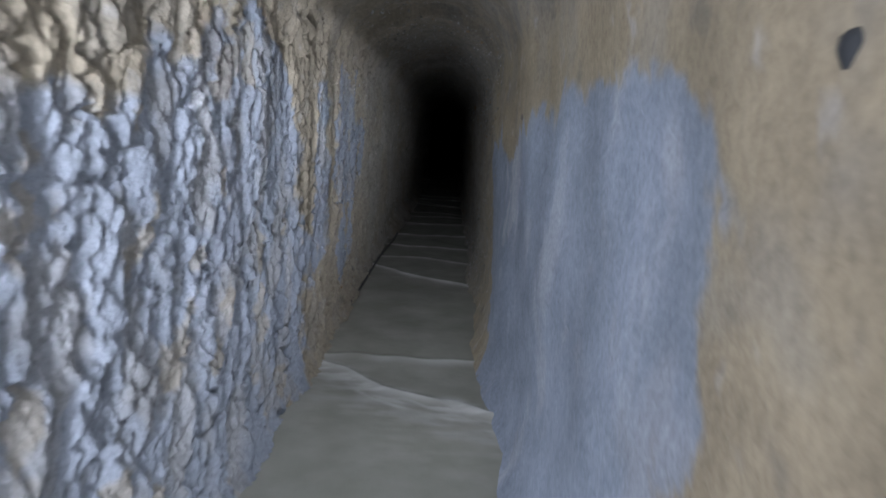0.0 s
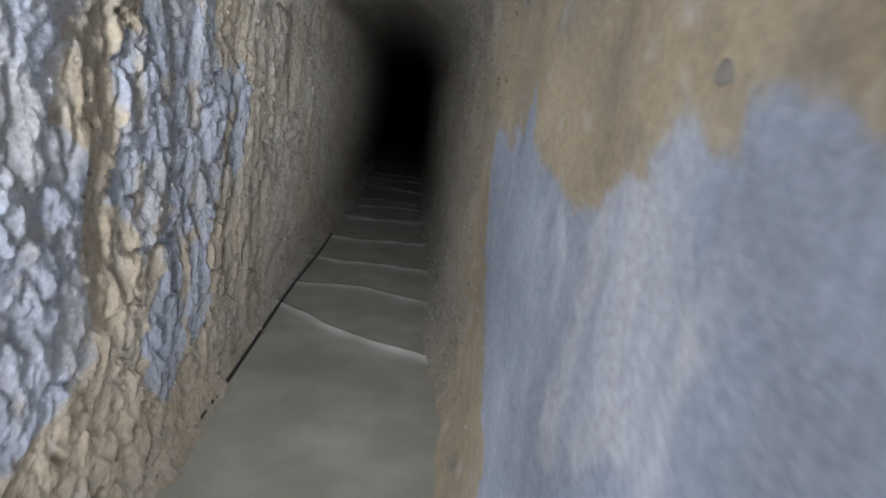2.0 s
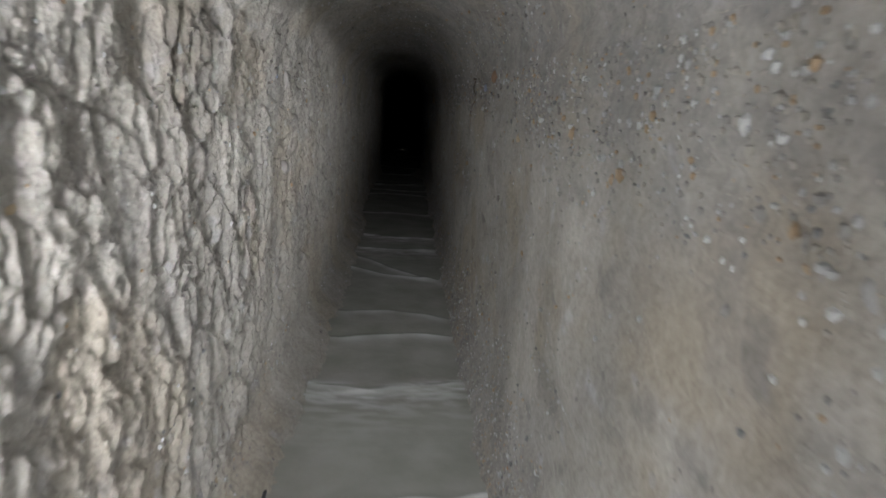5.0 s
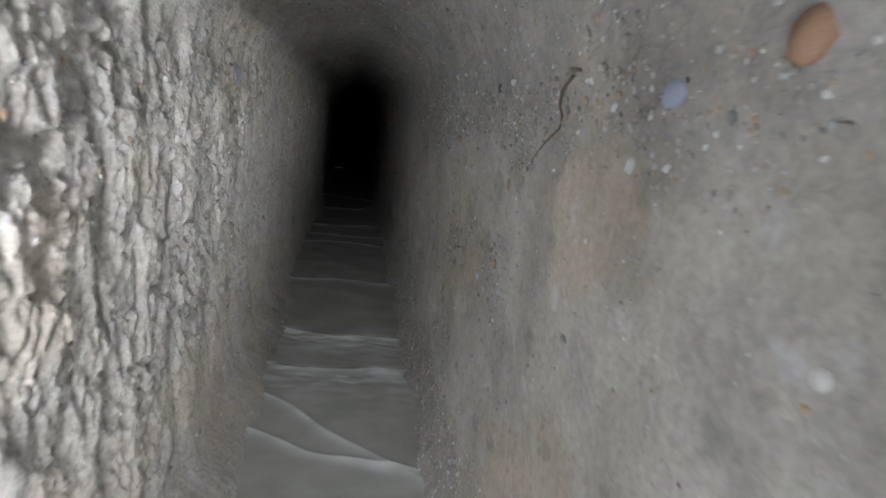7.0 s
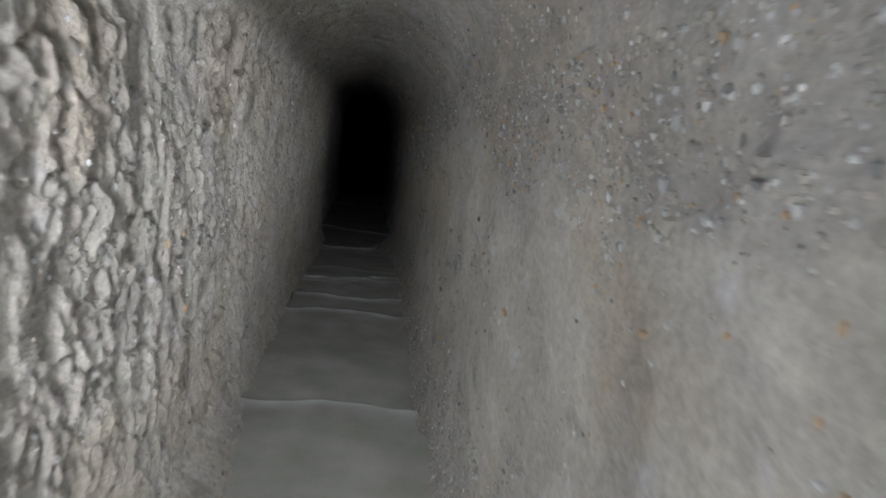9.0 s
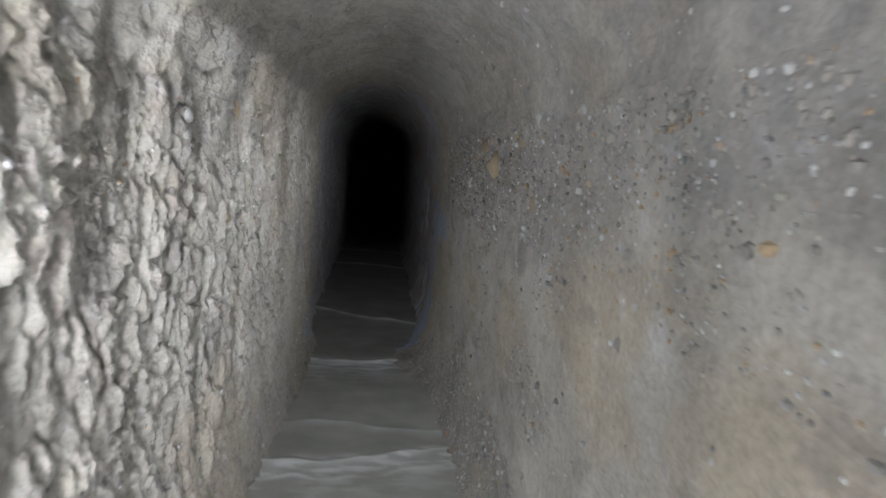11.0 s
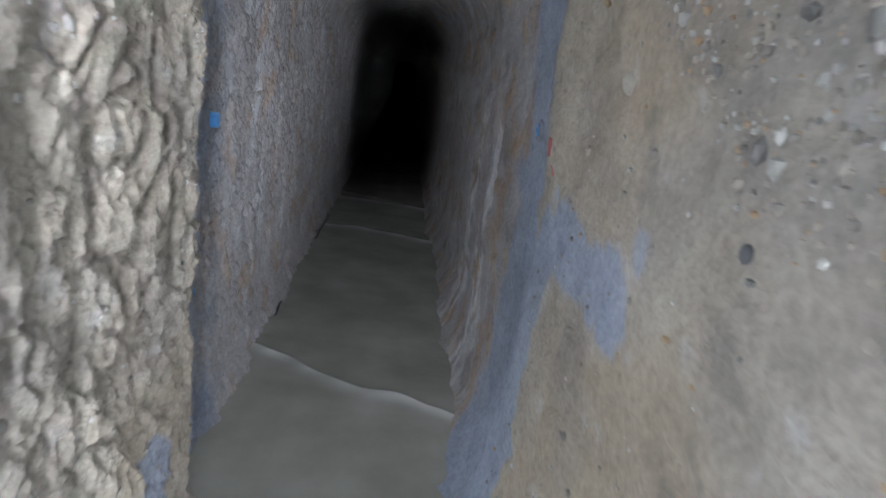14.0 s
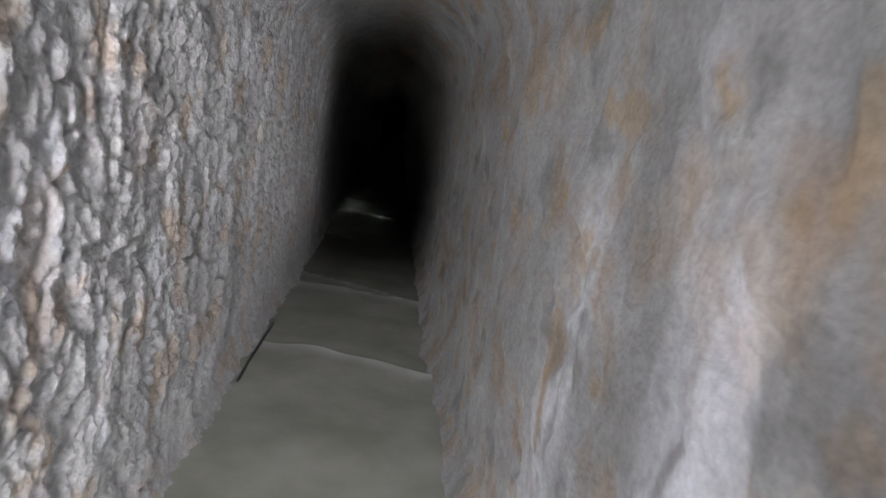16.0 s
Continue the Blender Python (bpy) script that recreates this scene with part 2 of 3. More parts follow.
def tone_common(y, z, seed):
    """Ochre clay near the mouth, grey-beige gravelly clay deeper in, mauve lining past the step."""
    col = mixin(np.broadcast_to(TAN, (*y.shape, 3)) * 1.0, BEIGE, smooth(4.6, 6.6, y + 0.7 * fbm(y * 1.5, z * 1.5, seed, 3)))
    col = mixin(col, TAN, 0.4 * smooth(16.9, 17.6, y + 0.2 * fbm(y * 3, z * 3, seed + 4, 3)))
    col = mixin(col, TAN, 0.55 * smooth(0.0, 0.3, fbm(y * 1.3, z * 1.5, seed + 3, 4)) * smooth(5.5, 6.5, y))
    col = mixin(col, STONE, 0.35 * smooth(0.05, 0.4, fbm(y * 3.4, z * 3.0, seed + 5, 5)))
    col = mixin(col, 0.55 * STONE, 0.4 * smooth(0.36, 0.55, fbm(y * 6, z * 7, seed + 7, 4)))
    return mixin(col, PALE, 0.3 * smooth(0.40, 0.55, fbm(y * 10, z * 10, seed + 9, 3)))


def tone_left(y, z):
    col = mixin(tone_common(y, z, 60), BEIGE, np.full(y.shape, 0.3))
    grey = np.maximum.reduce([blob(y, z, 2.35, 0.50, 1.5, 0.80, 61, 0.28), blob(y, z, 3.0, 1.05, 0.56, 0.50, 62), blob(y, z, 4.85, 1.10, 0.46, 0.42, 63),
                              blob(y, z, 4.08, 0.90, 0.20, 0.48, 64), blob(y, z, 4.74, 0.48, 0.15, 0.26, 65), blob(y, z, 5.46, 1.05, 0.09, 0.26, 68),
                              blob(y, z, 5.02, 0.48, 0.12, 0.2, 69)])
    grey = grey * (0.7 + 0.3 * smooth(-0.3, 0.1, fbm(y * 6, z * 3, 66, 3)))
    grey = grey * (1 - 0.6 * smooth(0.30, 0.42, fbm(y * 5, z * 4, 70, 4)))
    grey = np.maximum(grey, blob(y, z, 17.7, 0.25, 0.1, 0.18, 67))
    col = mixin(col, GREY, 0.88 * grey)
    old = smooth(STEP_L - 0.02, STEP_L + 0.02, y)
    lined = mixin(np.broadcast_to(MAUVE, col.shape), RUST, 0.5 * smooth(0.15, 0.4, fbm(y * 5, z * 4, 71, 4)))
    lined = mixin(lined, PALE, 0.45 * smooth(0.1, 0.4, fbm(y * 7, z * 2.5, 75, 4)))
    lined = mixin(lined, GREY, smooth(STEP_L + 0.62, STEP_L + 0.25, y + 0.25 * fbm(y * 6, z * 6, 76, 3)))
    return mixin(col, lined, old)


def tone_right(y, z):
    col = tone_common(y, z, 80)
    col = mixin(col, 0.85 * STONE, 0.6 * stony_right(y, z) * (0.5 + 0.5 * smooth(-0.2, 0.3, fbm(y * 11, z * 11, 94, 4))))
    wob = 0.17 * fbm(y * 4.5, z * 4.5, 81, 6, 0.6)
    # a smear of grey clay from shoulder height down to the water, with a tongue of ochre hanging into it
    top = np.interp(y, (1.6, 1.7, 2.0, 3.15, 3.25, 3.4, 3.7, 3.9, 4.05, 4.2, 4.35, 4.5, 4.75, 4.95), (1.2, 1.27, 1.36, 1.30, 1.21, 1.25, 1.23, 1.12, 1.09, 1.12, 1.28, 1.15, 1.14, 1.15))
    far = 4.95 - 1.5 * np.clip(0.75 - z, 0, 0.9)
    grey = smooth(1.60, 1.66, y + wob) * smooth(0.03, -0.03, y - far + 1.5 * wob) * smooth(0.02, -0.02, z - top + 0.6 * wob)
    col = mixin(col, GREY, grey)
    col = mixin(col, PALE, 0.30 * grey * smooth(0.1, 0.5, fbm(y * 3.2, z * 1.6, 86, 5, 0.6)))
    wiped = np.maximum(blob(y, z, 3.72, 0.98, 0.22, 0.24, 103, 0.7), blob(y, z, 4.02, 0.93, 0.05, 0.2, 104, 0.5))
    col = mixin(col, PALE, 0.55 * grey * wiped * smooth(-0.5, 0.3, fbm(y * 8, z * 2, 105, 4)))
    old = smooth(STEP_R - 0.02, STEP_R + 0.02, y + 0.08 * fbm(y * 5, z * 5, 87, 4))
    lined = mixin(np.broadcast_to(MAUVE, col.shape), RUST, 0.6 * smooth(-0.05, 0.45, fbm(y * 4.2, z * 3.0, 88, 5, 0.65)))
    drift = y + 0.08 * fbm(y * 3, z * 2.2, 97, 4)
    streak = fbm(drift * 7, z * 1.3, 89, 5, 0.6)
    lined = mixin(lined, PALE, 0.5 * smooth(0.0, 0.6, streak) * smooth(-0.35, 0.2, fbm(y * 9, z * 6, 98, 4)))
    # two runs of white lime down the lining
    runs = np.exp(-((drift - 19.12 + 0.10 * z) / 0.10) ** 2) + np.exp(-((drift - 19.66 + 0.14 * z) / 0.13) ** 2)
    lined = mixin(lined, 1.15 * PALE, np.clip(0.95 * runs * smooth(1.55, 0.9, z) * smooth(-0.4, 0.25, fbm(y * 16, z * 5, 101, 4)), 0, 0.9))
    lined = mixin(lined, np.array((0.30, 0.20, 0.10)), 0.6 * smooth(0.32, 0.5, fbm(y * 6, z * 5, 102, 4)))
    rust = np.maximum.reduce([blob(y, z, 18.80, 1.08, 0.025, 0.03, 106), blob(y, z, 18.93, 1.26, 0.02, 0.02, 107), blob(y, z, 18.88, 1.33, 0.03, 0.07, 108), blob(y, z, 19.43, 1.36, 0.08, 0.04, 109, 0.8)])
    lined = mixin(lined, np.array((0.29, 0.20, 0.11)), 0.5 * rust)
    lined = mixin(lined, 1.2 * PALE, 0.6 * blob(y, z, 18.98, 1.02, 0.06, 0.20, 110, 0.6))
    lined = mixin(lined, 0.6 * STONE, 0.5 * smooth(0.25, 0.5, fbm(y * 6, z * 4, 99, 4)))
    lined = mixin(lined, GREY, smooth(0.02, -0.02, y - STEP_R - 0.40 + 0.14 * fbm(y * 4, z * 4, 90, 4)))
    foot = np.maximum(blob(y, z, 17.70, 0.98, 0.32, 0.09, 91, 0.8), blob(y, z, 17.98, 0.45, 0.15, 0.6, 93, 0.4))
    col = mixin(col, GREY, np.maximum(foot, 0.8 * blob(y, z, 17.36, 1.09, 0.03, 0.035, 92)))
    return mixin(col, lined, old)


def grid_mesh(name, P, tone, material, attr="tone"):
    """One mesh from a grid of points (rows along the gallery), smooth shaded, with a colour for each point."""
    n, m = P.shape[:2]
    idx = np.arange(n * m).reshape(n, m)
    quads = np.stack([idx[:-1, :-1], idx[1:, :-1], idx[1:, 1:], idx[:-1, 1:]], -1).reshape(-1, 4)
    me = bpy.data.meshes.new(name)
    me.vertices.add(n * m)
    me.vertices.foreach_set("co", P.reshape(-1).astype(np.float32))
    me.loops.add(quads.size)
    me.loops.foreach_set("vertex_index", quads.reshape(-1).astype(np.int32))
    me.polygons.add(len(quads))
    me.polygons.foreach_set("loop_start", (np.arange(len(quads)) * 4).astype(np.int32))
    me.update(calc_edges=True)
    me.polygons.foreach_set("use_smooth", np.ones(len(quads), bool))
    if tone is not None and tone.ndim == 3:
        a = me.attributes.new(attr, "FLOAT_COLOR", "POINT")
        a.data.foreach_set("color", np.concatenate([tone, np.ones((n, m, 1))], -1).reshape(-1).astype(np.float32))
    elif tone is not None:
        a = me.attributes.new(attr, "FLOAT", "POINT")
        a.data.foreach_set("value", tone.reshape(-1).astype(np.float32))
    me.materials.append(material)
    return new(name, me)


def stations(fine):
    return np.concatenate([np.arange(Y0, 0.6, 0.06), np.arange(0.6, 20.3, fine), np.arange(20.3, Y1, max(fine, 0.018)), np.arange(Y1, Y2 + 0.01, 0.12)])


def batter(z):
    return 0.10 * (1 - np.sqrt(np.clip(1 - (np.maximum(z - 0.8, 0) / 1.35) ** 2, 0.05, 1)))


def left_base(y, z):
    return -half_left(y) + batter(z)


def right_base(y, z):
    return half_right(y) - batter(z)


def left_face(y, z):
    foot = 0.05 * np.exp(-np.maximum(z, -0.1) / 0.08) * (1 + 0.6 * fbm(y * 2, z * 2, 22, 3))
    ledge = 0.10 * smooth(7.5, 8.4, y) * smooth(13.8, 13.0, y) * np.exp(-(np.maximum(z, 0) / 0.10) ** 3)
    return left_base(y, z) + relief_left(y, z - FOOT) + foot + ledge * (1 + 0.5 * fbm(y * 4, z * 4, 27, 3))


def right_face(y, z):
    foot = 0.08 * np.exp(-np.maximum(z, -0.1) / 0.12) * (1 + 0.6 * fbm(y * 2, z * 2, 23, 3))
    bank = 0.20 * np.exp(-((y - 17.7) / 0.38) ** 2) * np.exp(-np.maximum(z, -0.1) / 0.09) * (1 + 0.8 * fbm(y * 9, z * 9, 26, 3))
    return right_base(y, z) - relief_right(y, z - FOOT) - foot - bank


def vault(Y, A):
    """The roof's section: x and z at an angle from the left spring to the right one."""
    bl, br = left_base(Y, np.full(Y.shape, SPRING)), right_base(Y, np.full(Y.shape, SPRING))
    mid, half = (bl + br) / 2, (br - bl) / 2
    over = smooth(0.35, 0.65, A / np.pi)
    reach = SPRING - FOOT
    lift = relief_left(Y, reach + 0.5 * A) * (1 - over) + relief_right(Y, reach + 0.5 * (np.pi - A)) * over
    lift = lift + 0.02 * fbm(Y * 6, A * 3, 53, 3) * np.sin(A)
    top = RISE + 0.02 * smooth(STEP_L, STEP_L + 0.05, Y) - 0.05 * smooth(16.6, 17.8, Y) * smooth(STEP_L + 0.02, STEP_L - 0.02, Y)
    # shallow lips where the roof was cut lower for a stretch
    for lip in (4.9, 7.6, 12.2, 14.6):
        top = top - 0.075 * smooth(lip - 0.02, lip + 0.05, Y + 0.04 * fbm(Y * 3, A * 2, 55, 3)) * np.exp(-np.maximum(Y - lip, 0) / 1.1)
    X = mid - (half - lift) * np.cos(A)
    Zt = SPRING + (top - lift) * np.sin(A)
    return X, Zt


def build_gallery():
    ys = stations(0.0065)
    zs = np.linspace(FOOT, SPRING, 170)
    Y, Z = np.meshgrid(ys, zs, indexing="ij")
    P = np.stack([left_face(Y, Z), Y, Z], -1)
    wl = grid_mesh("wall_left", P[:, ::-1], tone_left(Y, Z)[:, ::-1], CLAY_ROUGH)
    tagged(wl, "picked clay tunnel wall, flaky, ochre and grey", "wall", kind="structure")

    ys = stations(0.015)
    zs = np.linspace(FOOT, SPRING, 120)
    Y, Z = np.meshgrid(ys, zs, indexing="ij")
    P = np.stack([right_face(Y, Z), Y, Z], -1)
    wr = grid_mesh("wall_right", P, tone_right(Y, Z), CLAY_SMOOTH)
    tagged(wr, "smeared clay tunnel wall with grey patches and gravel", "wall", kind="structure")

    # the vault springs from the two faces
    ys = stations(0.016)
    a = np.linspace(0, np.pi, 84)
    Y, A = np.meshgrid(ys, a, indexing="ij")
    X, Zt = vault(Y, A)
    over = smooth(0.35, 0.65, A / np.pi)
    tone = mixin(tone_left(Y, SPRING + 0.5 * A), tone_right(Y, SPRING + 0.5 * (np.pi - A)), over)
    P = np.stack([X, Y, Zt], -1)
    ce = grid_mesh("ceiling", P[:, ::-1], tone[:, ::-1], CLAY_ROUGH)
    tagged(ce, "rough arched clay tunnel roof", "ceiling", kind="structure")

    # bed under the water, and the closed ends
    ys = np.arange(Y0, Y2 + 0.01, 0.1)
    xs = np.linspace(-0.75, 0.75, 24)
    Y, X = np.meshgrid(ys, xs, indexing="ij")
    P = np.stack([X, Y, -0.22 + 0.05 * fbm(X * 3, Y * 3, 101, 3)], -1)
    fl = grid_mesh("floor", P[:, ::-1], np.broadcast_to(STONE * 0.8, P.shape), MUD)
    tagged(fl, "muddy stream bed under the water", "floor", kind="structure")
    # added end blocks, coloured near black to pass for unlit depth
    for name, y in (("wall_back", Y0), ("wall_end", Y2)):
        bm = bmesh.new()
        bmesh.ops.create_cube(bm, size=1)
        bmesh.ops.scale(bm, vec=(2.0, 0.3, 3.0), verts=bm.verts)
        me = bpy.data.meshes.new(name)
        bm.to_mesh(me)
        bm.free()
        me.materials.append(UNLIT_END)
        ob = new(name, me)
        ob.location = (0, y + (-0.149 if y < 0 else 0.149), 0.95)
        tagged(ob, "added near-black face closing the tunnel, coloured as unlit depth", "wall", kind="structure")
    # the ground that the gallery is cut into
    ring = [(-1.05, -0.75), (1.05, -0.75), (1.05, 1.5), (0.75, 2.3), (0.0, 2.6), (-0.75, 2.3), (-1.05, 1.5)]
    bm = bmesh.new()
    loops = [[bm.verts.new((x, y, z)) for x, z in ring] for y in (Y0 - 0.4, Y2 + 0.4)]
    for i in range(len(ring)):
        j = (i + 1) % len(ring)
        bm.faces.new((loops[0][i], loops[0][j], loops[1][j], loops[1][i]))
    bm.faces.new(loops[0]), bm.faces.new(loops[1][::-1])
    me = bpy.data.meshes.new("ground")
    bm.to_mesh(me)
    bm.free()
    me.materials.append(PLAIN_CLAY)
    tagged(new("ground", me), "solid clay round the tunnel", "ground", kind="structure")
    return wl, wr, ce


# darkness of the depth put into the colour of the end faces
UNLIT_END = plain("near-black unlit end", (0.05, 0.046, 0.04), 0.8)
PLAIN_CLAY = plain("plain clay", (0.3, 0.27, 0.22), 0.9)
wall_left, wall_right, ceiling = build_gallery()


# ================= water =================
def build_water():
    ys = np.concatenate([np.arange(Y0, 0.6, 0.05), np.arange(0.6, 22, 0.012), np.arange(22, Y2, 0.05)])
    xs = np.linspace(-0.66, 0.66, 60)
    Y, X = np.meshgrid(ys, xs, indexing="ij")
    rnd = random.Random(5)
    crest, foam_glint = np.zeros(Y.shape), np.zeros(Y.shape)
    # standing ripples where stones lie on the bed: along at the left and right bank, how strong, 1 where one breaks into pale patches
    crests = ((2.05, 1.90, 0.9, 1), (3.90, 3.45, 1.0, 1), (4.02, 4.10, 0.6, 0), (6.25, 5.68, 1.0, 0), (6.74, 6.58, 0.7, 0), (7.36, 7.22, 0.8, 0), (8.00, 8.02, 0.9, 0),
              (8.9, 8.95, 0.7, 1), (9.55, 9.62, 0.7, 0), (10.05, 9.95, 0.5, 0), (11.10, 10.74, 1.0, 0), (11.55, 10.70, 0.7, 0), (11.85, 11.74, 0.8, 1), (12.40, 12.26, 0.7, 1),
              (13.68, 13.60, 0.8, 0), (15.22, 15.16, 0.8, 0), (15.62, 15.60, 0.8, 0), (16.20, 16.32, 0.9, 1), (16.62, 16.58, 0.4, 0), (17.68, 17.58, 1.1, 1), (19.06, 18.62, 1.0, 0),
              (21.55, 21.36, 0.8, 0), (22.76, 22.55, 0.9, 0), (23.0, 22.6, 0.5, 0), (24.6, 24.5, 0.6, 0), (26.05, 26.08, 0.6, 0))
    for left, right, high, breaks in crests:
        along = np.clip((X + 0.42) / 0.84, -0.3, 1.3)
        bend = left + (right - left) * along + 0.035 * np.sin(X * rnd.uniform(5, 9) + rnd.uniform(0, 6)) + 0.05 * perlin(X * 5 + left * 3, X * 0 + right, 111)
        d = Y - bend
        wide = rnd.uniform(0.026, 0.036)
        crest = crest + 0.012 * high * np.exp(-(d / wide) ** 2)
        # painted lamp reflection: a crisp far edge and a soft fringe on the near side
        line = np.where(d > 0, np.exp(-(d / 0.014) ** 2), 0.75 * np.exp(-np.abs(d) / 0.03) + 0.25 * np.exp(-np.abs(d) / 0.12))
        foam_glint = np.maximum(foam_glint, 0.8 * high * line * np.clip(0.72 + 0.8 * perlin(X * 6, Y * 9, 112), 0.15, 1.1))
        if breaks:
            for k in range(3):
                g = d + 0.07 * k + 0.05 * perlin(X * 6 + 7 * k, X * 0 + left, 115)
                foam_glint = np.maximum(foam_glint, 0.5 * np.exp(-(g / 0.02) ** 2) * np.clip(0.5 + 1.2 * perlin(X * 5 + k, Y * 5, 116), 0, 1))
            spread = np.exp(-np.clip(-d, 0, 9) / 0.16) * (d < 0) + np.exp(-(d / 0.05) ** 2) * (d >= 0)
            foam_glint = np.maximum(foam_glint, 0.75 * spread * smooth(-0.3, 0.45, fbm(X * 5, Y * 16, 113, 4)))
            crest = crest + 0.006 * spread * fbm(X * 8, Y * 16, 117, 3)
    Z = crest + 0.004 * fbm(X * 3, Y * 3, 114, 3)
    ob = grid_mesh("water", np.stack([X, Y, Z], -1)[:, ::-1], np.clip(foam_glint, 0, 1)[:, ::-1], WATER, "foam_glint")
    return tagged(ob, "murky grey-green ankle-deep water, foam and lamp glints painted pale on ripple crests", "water", kind="structure")


build_water()


# ================= things in the faces and along the water =================
def part(name, bm, material, parent=None, label=""):
    """Links a bmesh as one mesh object under a thing or a part."""
    me = bpy.data.meshes.new(name)
    bm.to_mesh(me)
    bm.free()
    me.materials.append(material)
    ob = new(name, me)
    ob.parent = parent
    if label:
        ob["label"] = label
    return ob


def shade(bm):
    for f in bm.faces:
        f.smooth = True
    return bm


def tube(points, radius, sides=8):
    """A round tube along points."""
    bm = bmesh.new()
    rings = []
    for i, p in enumerate(points):
        a, b = points[max(i - 1, 0)], points[min(i + 1, len(points) - 1)]
        way = (Vector(b) - Vector(a)).normalized()
        u = way.cross(Vector((0.3, 0.2, 1))).normalized()
        v = way.cross(u)
        r = radius(i / (len(points) - 1)) if callable(radius) else radius
        rings.append([bm.verts.new(Vector(p) + r * (math.cos(k * math.tau / sides) * u + math.sin(k * math.tau / sides) * v)) for k in range(sides)])
    for a, b in zip(rings, rings[1:]):
        for k in range(sides):
            bm.faces.new((a[k], a[(k + 1) % sides], b[(k + 1) % sides], b[k]))
    bm.faces.new(rings[0][::-1]), bm.faces.new(rings[-1])
    return shade(bm)


def num(f, y, z):
    return float(f(np.array([y], float), np.array([z], float))[0])


def on_left(y, z, out=0.0):
    return Vector((num(left_face, y, z) + out, y, z))


def on_right(y, z, out=0.0):
    return Vector((num(right_face, y, z) - out, y, z))


def pebble_mesh(seed, rounds=2, rough=0.24):
    rnd = random.Random(seed)
    bm = bmesh.new()
    bmesh.ops.create_icosphere(bm, subdivisions=rounds, radius=1.0)
    off = Vector((rnd.uniform(0, 50), rnd.uniform(0, 50), rnd.uniform(0, 50)))
    for v in bm.verts:
        v.co *= 1 + rough * noise.noise(v.co * 0.9 + off) + 0.5 * rough * noise.noise(v.co * 2.0 + off)
    return shade(bm)


DUST = plain("clay-coated stone", (0.255, 0.238, 0.205), 0.85, 0.0, 0.25, 22)
PEBBLES = []
for k, (tone, n) in enumerate((((0.235, 0.22, 0.195), 3), ((0.30, 0.235, 0.15), 2), ((0.31, 0.305, 0.285), 2), ((0.27, 0.165, 0.10), 2), ((0.12, 0.125, 0.135), 2), ((0.22, 0.25, 0.31), 1), ((0.05, 0.055, 0.062), 1))):
    mat = plain("pebble stone", tone, 0.75, 0.0, 0.22, 25)
    for j in range(n):
        bm = pebble_mesh(10 * k + j)
        me = bpy.data.meshes.new("pebble")
        bm.to_mesh(me)
        bm.free()
        me.materials.append(mat)
        PEBBLES.append((k, me))
        if k < 3:
            coated = me.copy()
            coated.materials[0] = DUST
            PEBBLES.append((7, coated))
KINDS = {k: [me for j, me in PEBBLES if j == k] for k in range(8)}


def pebble(wall, at, size, kind, rnd, proud=0.14, long=0.0):
    """A stone bedded in a face: size is its half height along the wall."""
    ob = new("pebble", rnd.choice(KINDS[kind]))
    ob.parent = wall
    side = 1 if at.x < 0 else -1
    lay = rnd.uniform(0.55, 0.75)
    ob.location = at + Vector((side * size * lay * (proud - 0.65), 0, 0))
    ob.rotation_euler = (rnd.uniform(-0.7, 0.7), rnd.uniform(-0.3, 0.3), rnd.uniform(-0.25, 0.25))
    ob.scale = (size * lay, size * (long or rnd.uniform(0.6, 1.1)), size)
    return ob


def scatter_pebbles():
    rnd = random.Random(21)
    for wall, on, count in ((wall_left, on_left, 270), (wall_right, on_right, 120)):
        made = 0
        while made < count:
            y, z = rnd.uniform(5.0, 17.9), rnd.uniform(0.02, 1.54)
            if wall is wall_right:
                band = 0.06 + 0.94 * num(stony_right, y, z)
            else:
                band = math.exp(-((z - 1.40) / 0.22) ** 2) * (1.0 if 14.5 < y < 17.4 else 0.45) + (0.25 if 6 < y < 13 else 0.12)
            if rnd.random() > band:
                continue
            size = rnd.choice((0.009, 0.011, 0.013, 0.016, 0.022)) * (1.3 if band > 0.7 else 1.0)
            pebble(wall, on(y, z), size, rnd.choices((7, 0, 1, 2, 3, 4, 5), (12, 4, 1.5, 1.2, 0.5, 0.4, 0.2))[0], rnd, -0.05)
            made += 1


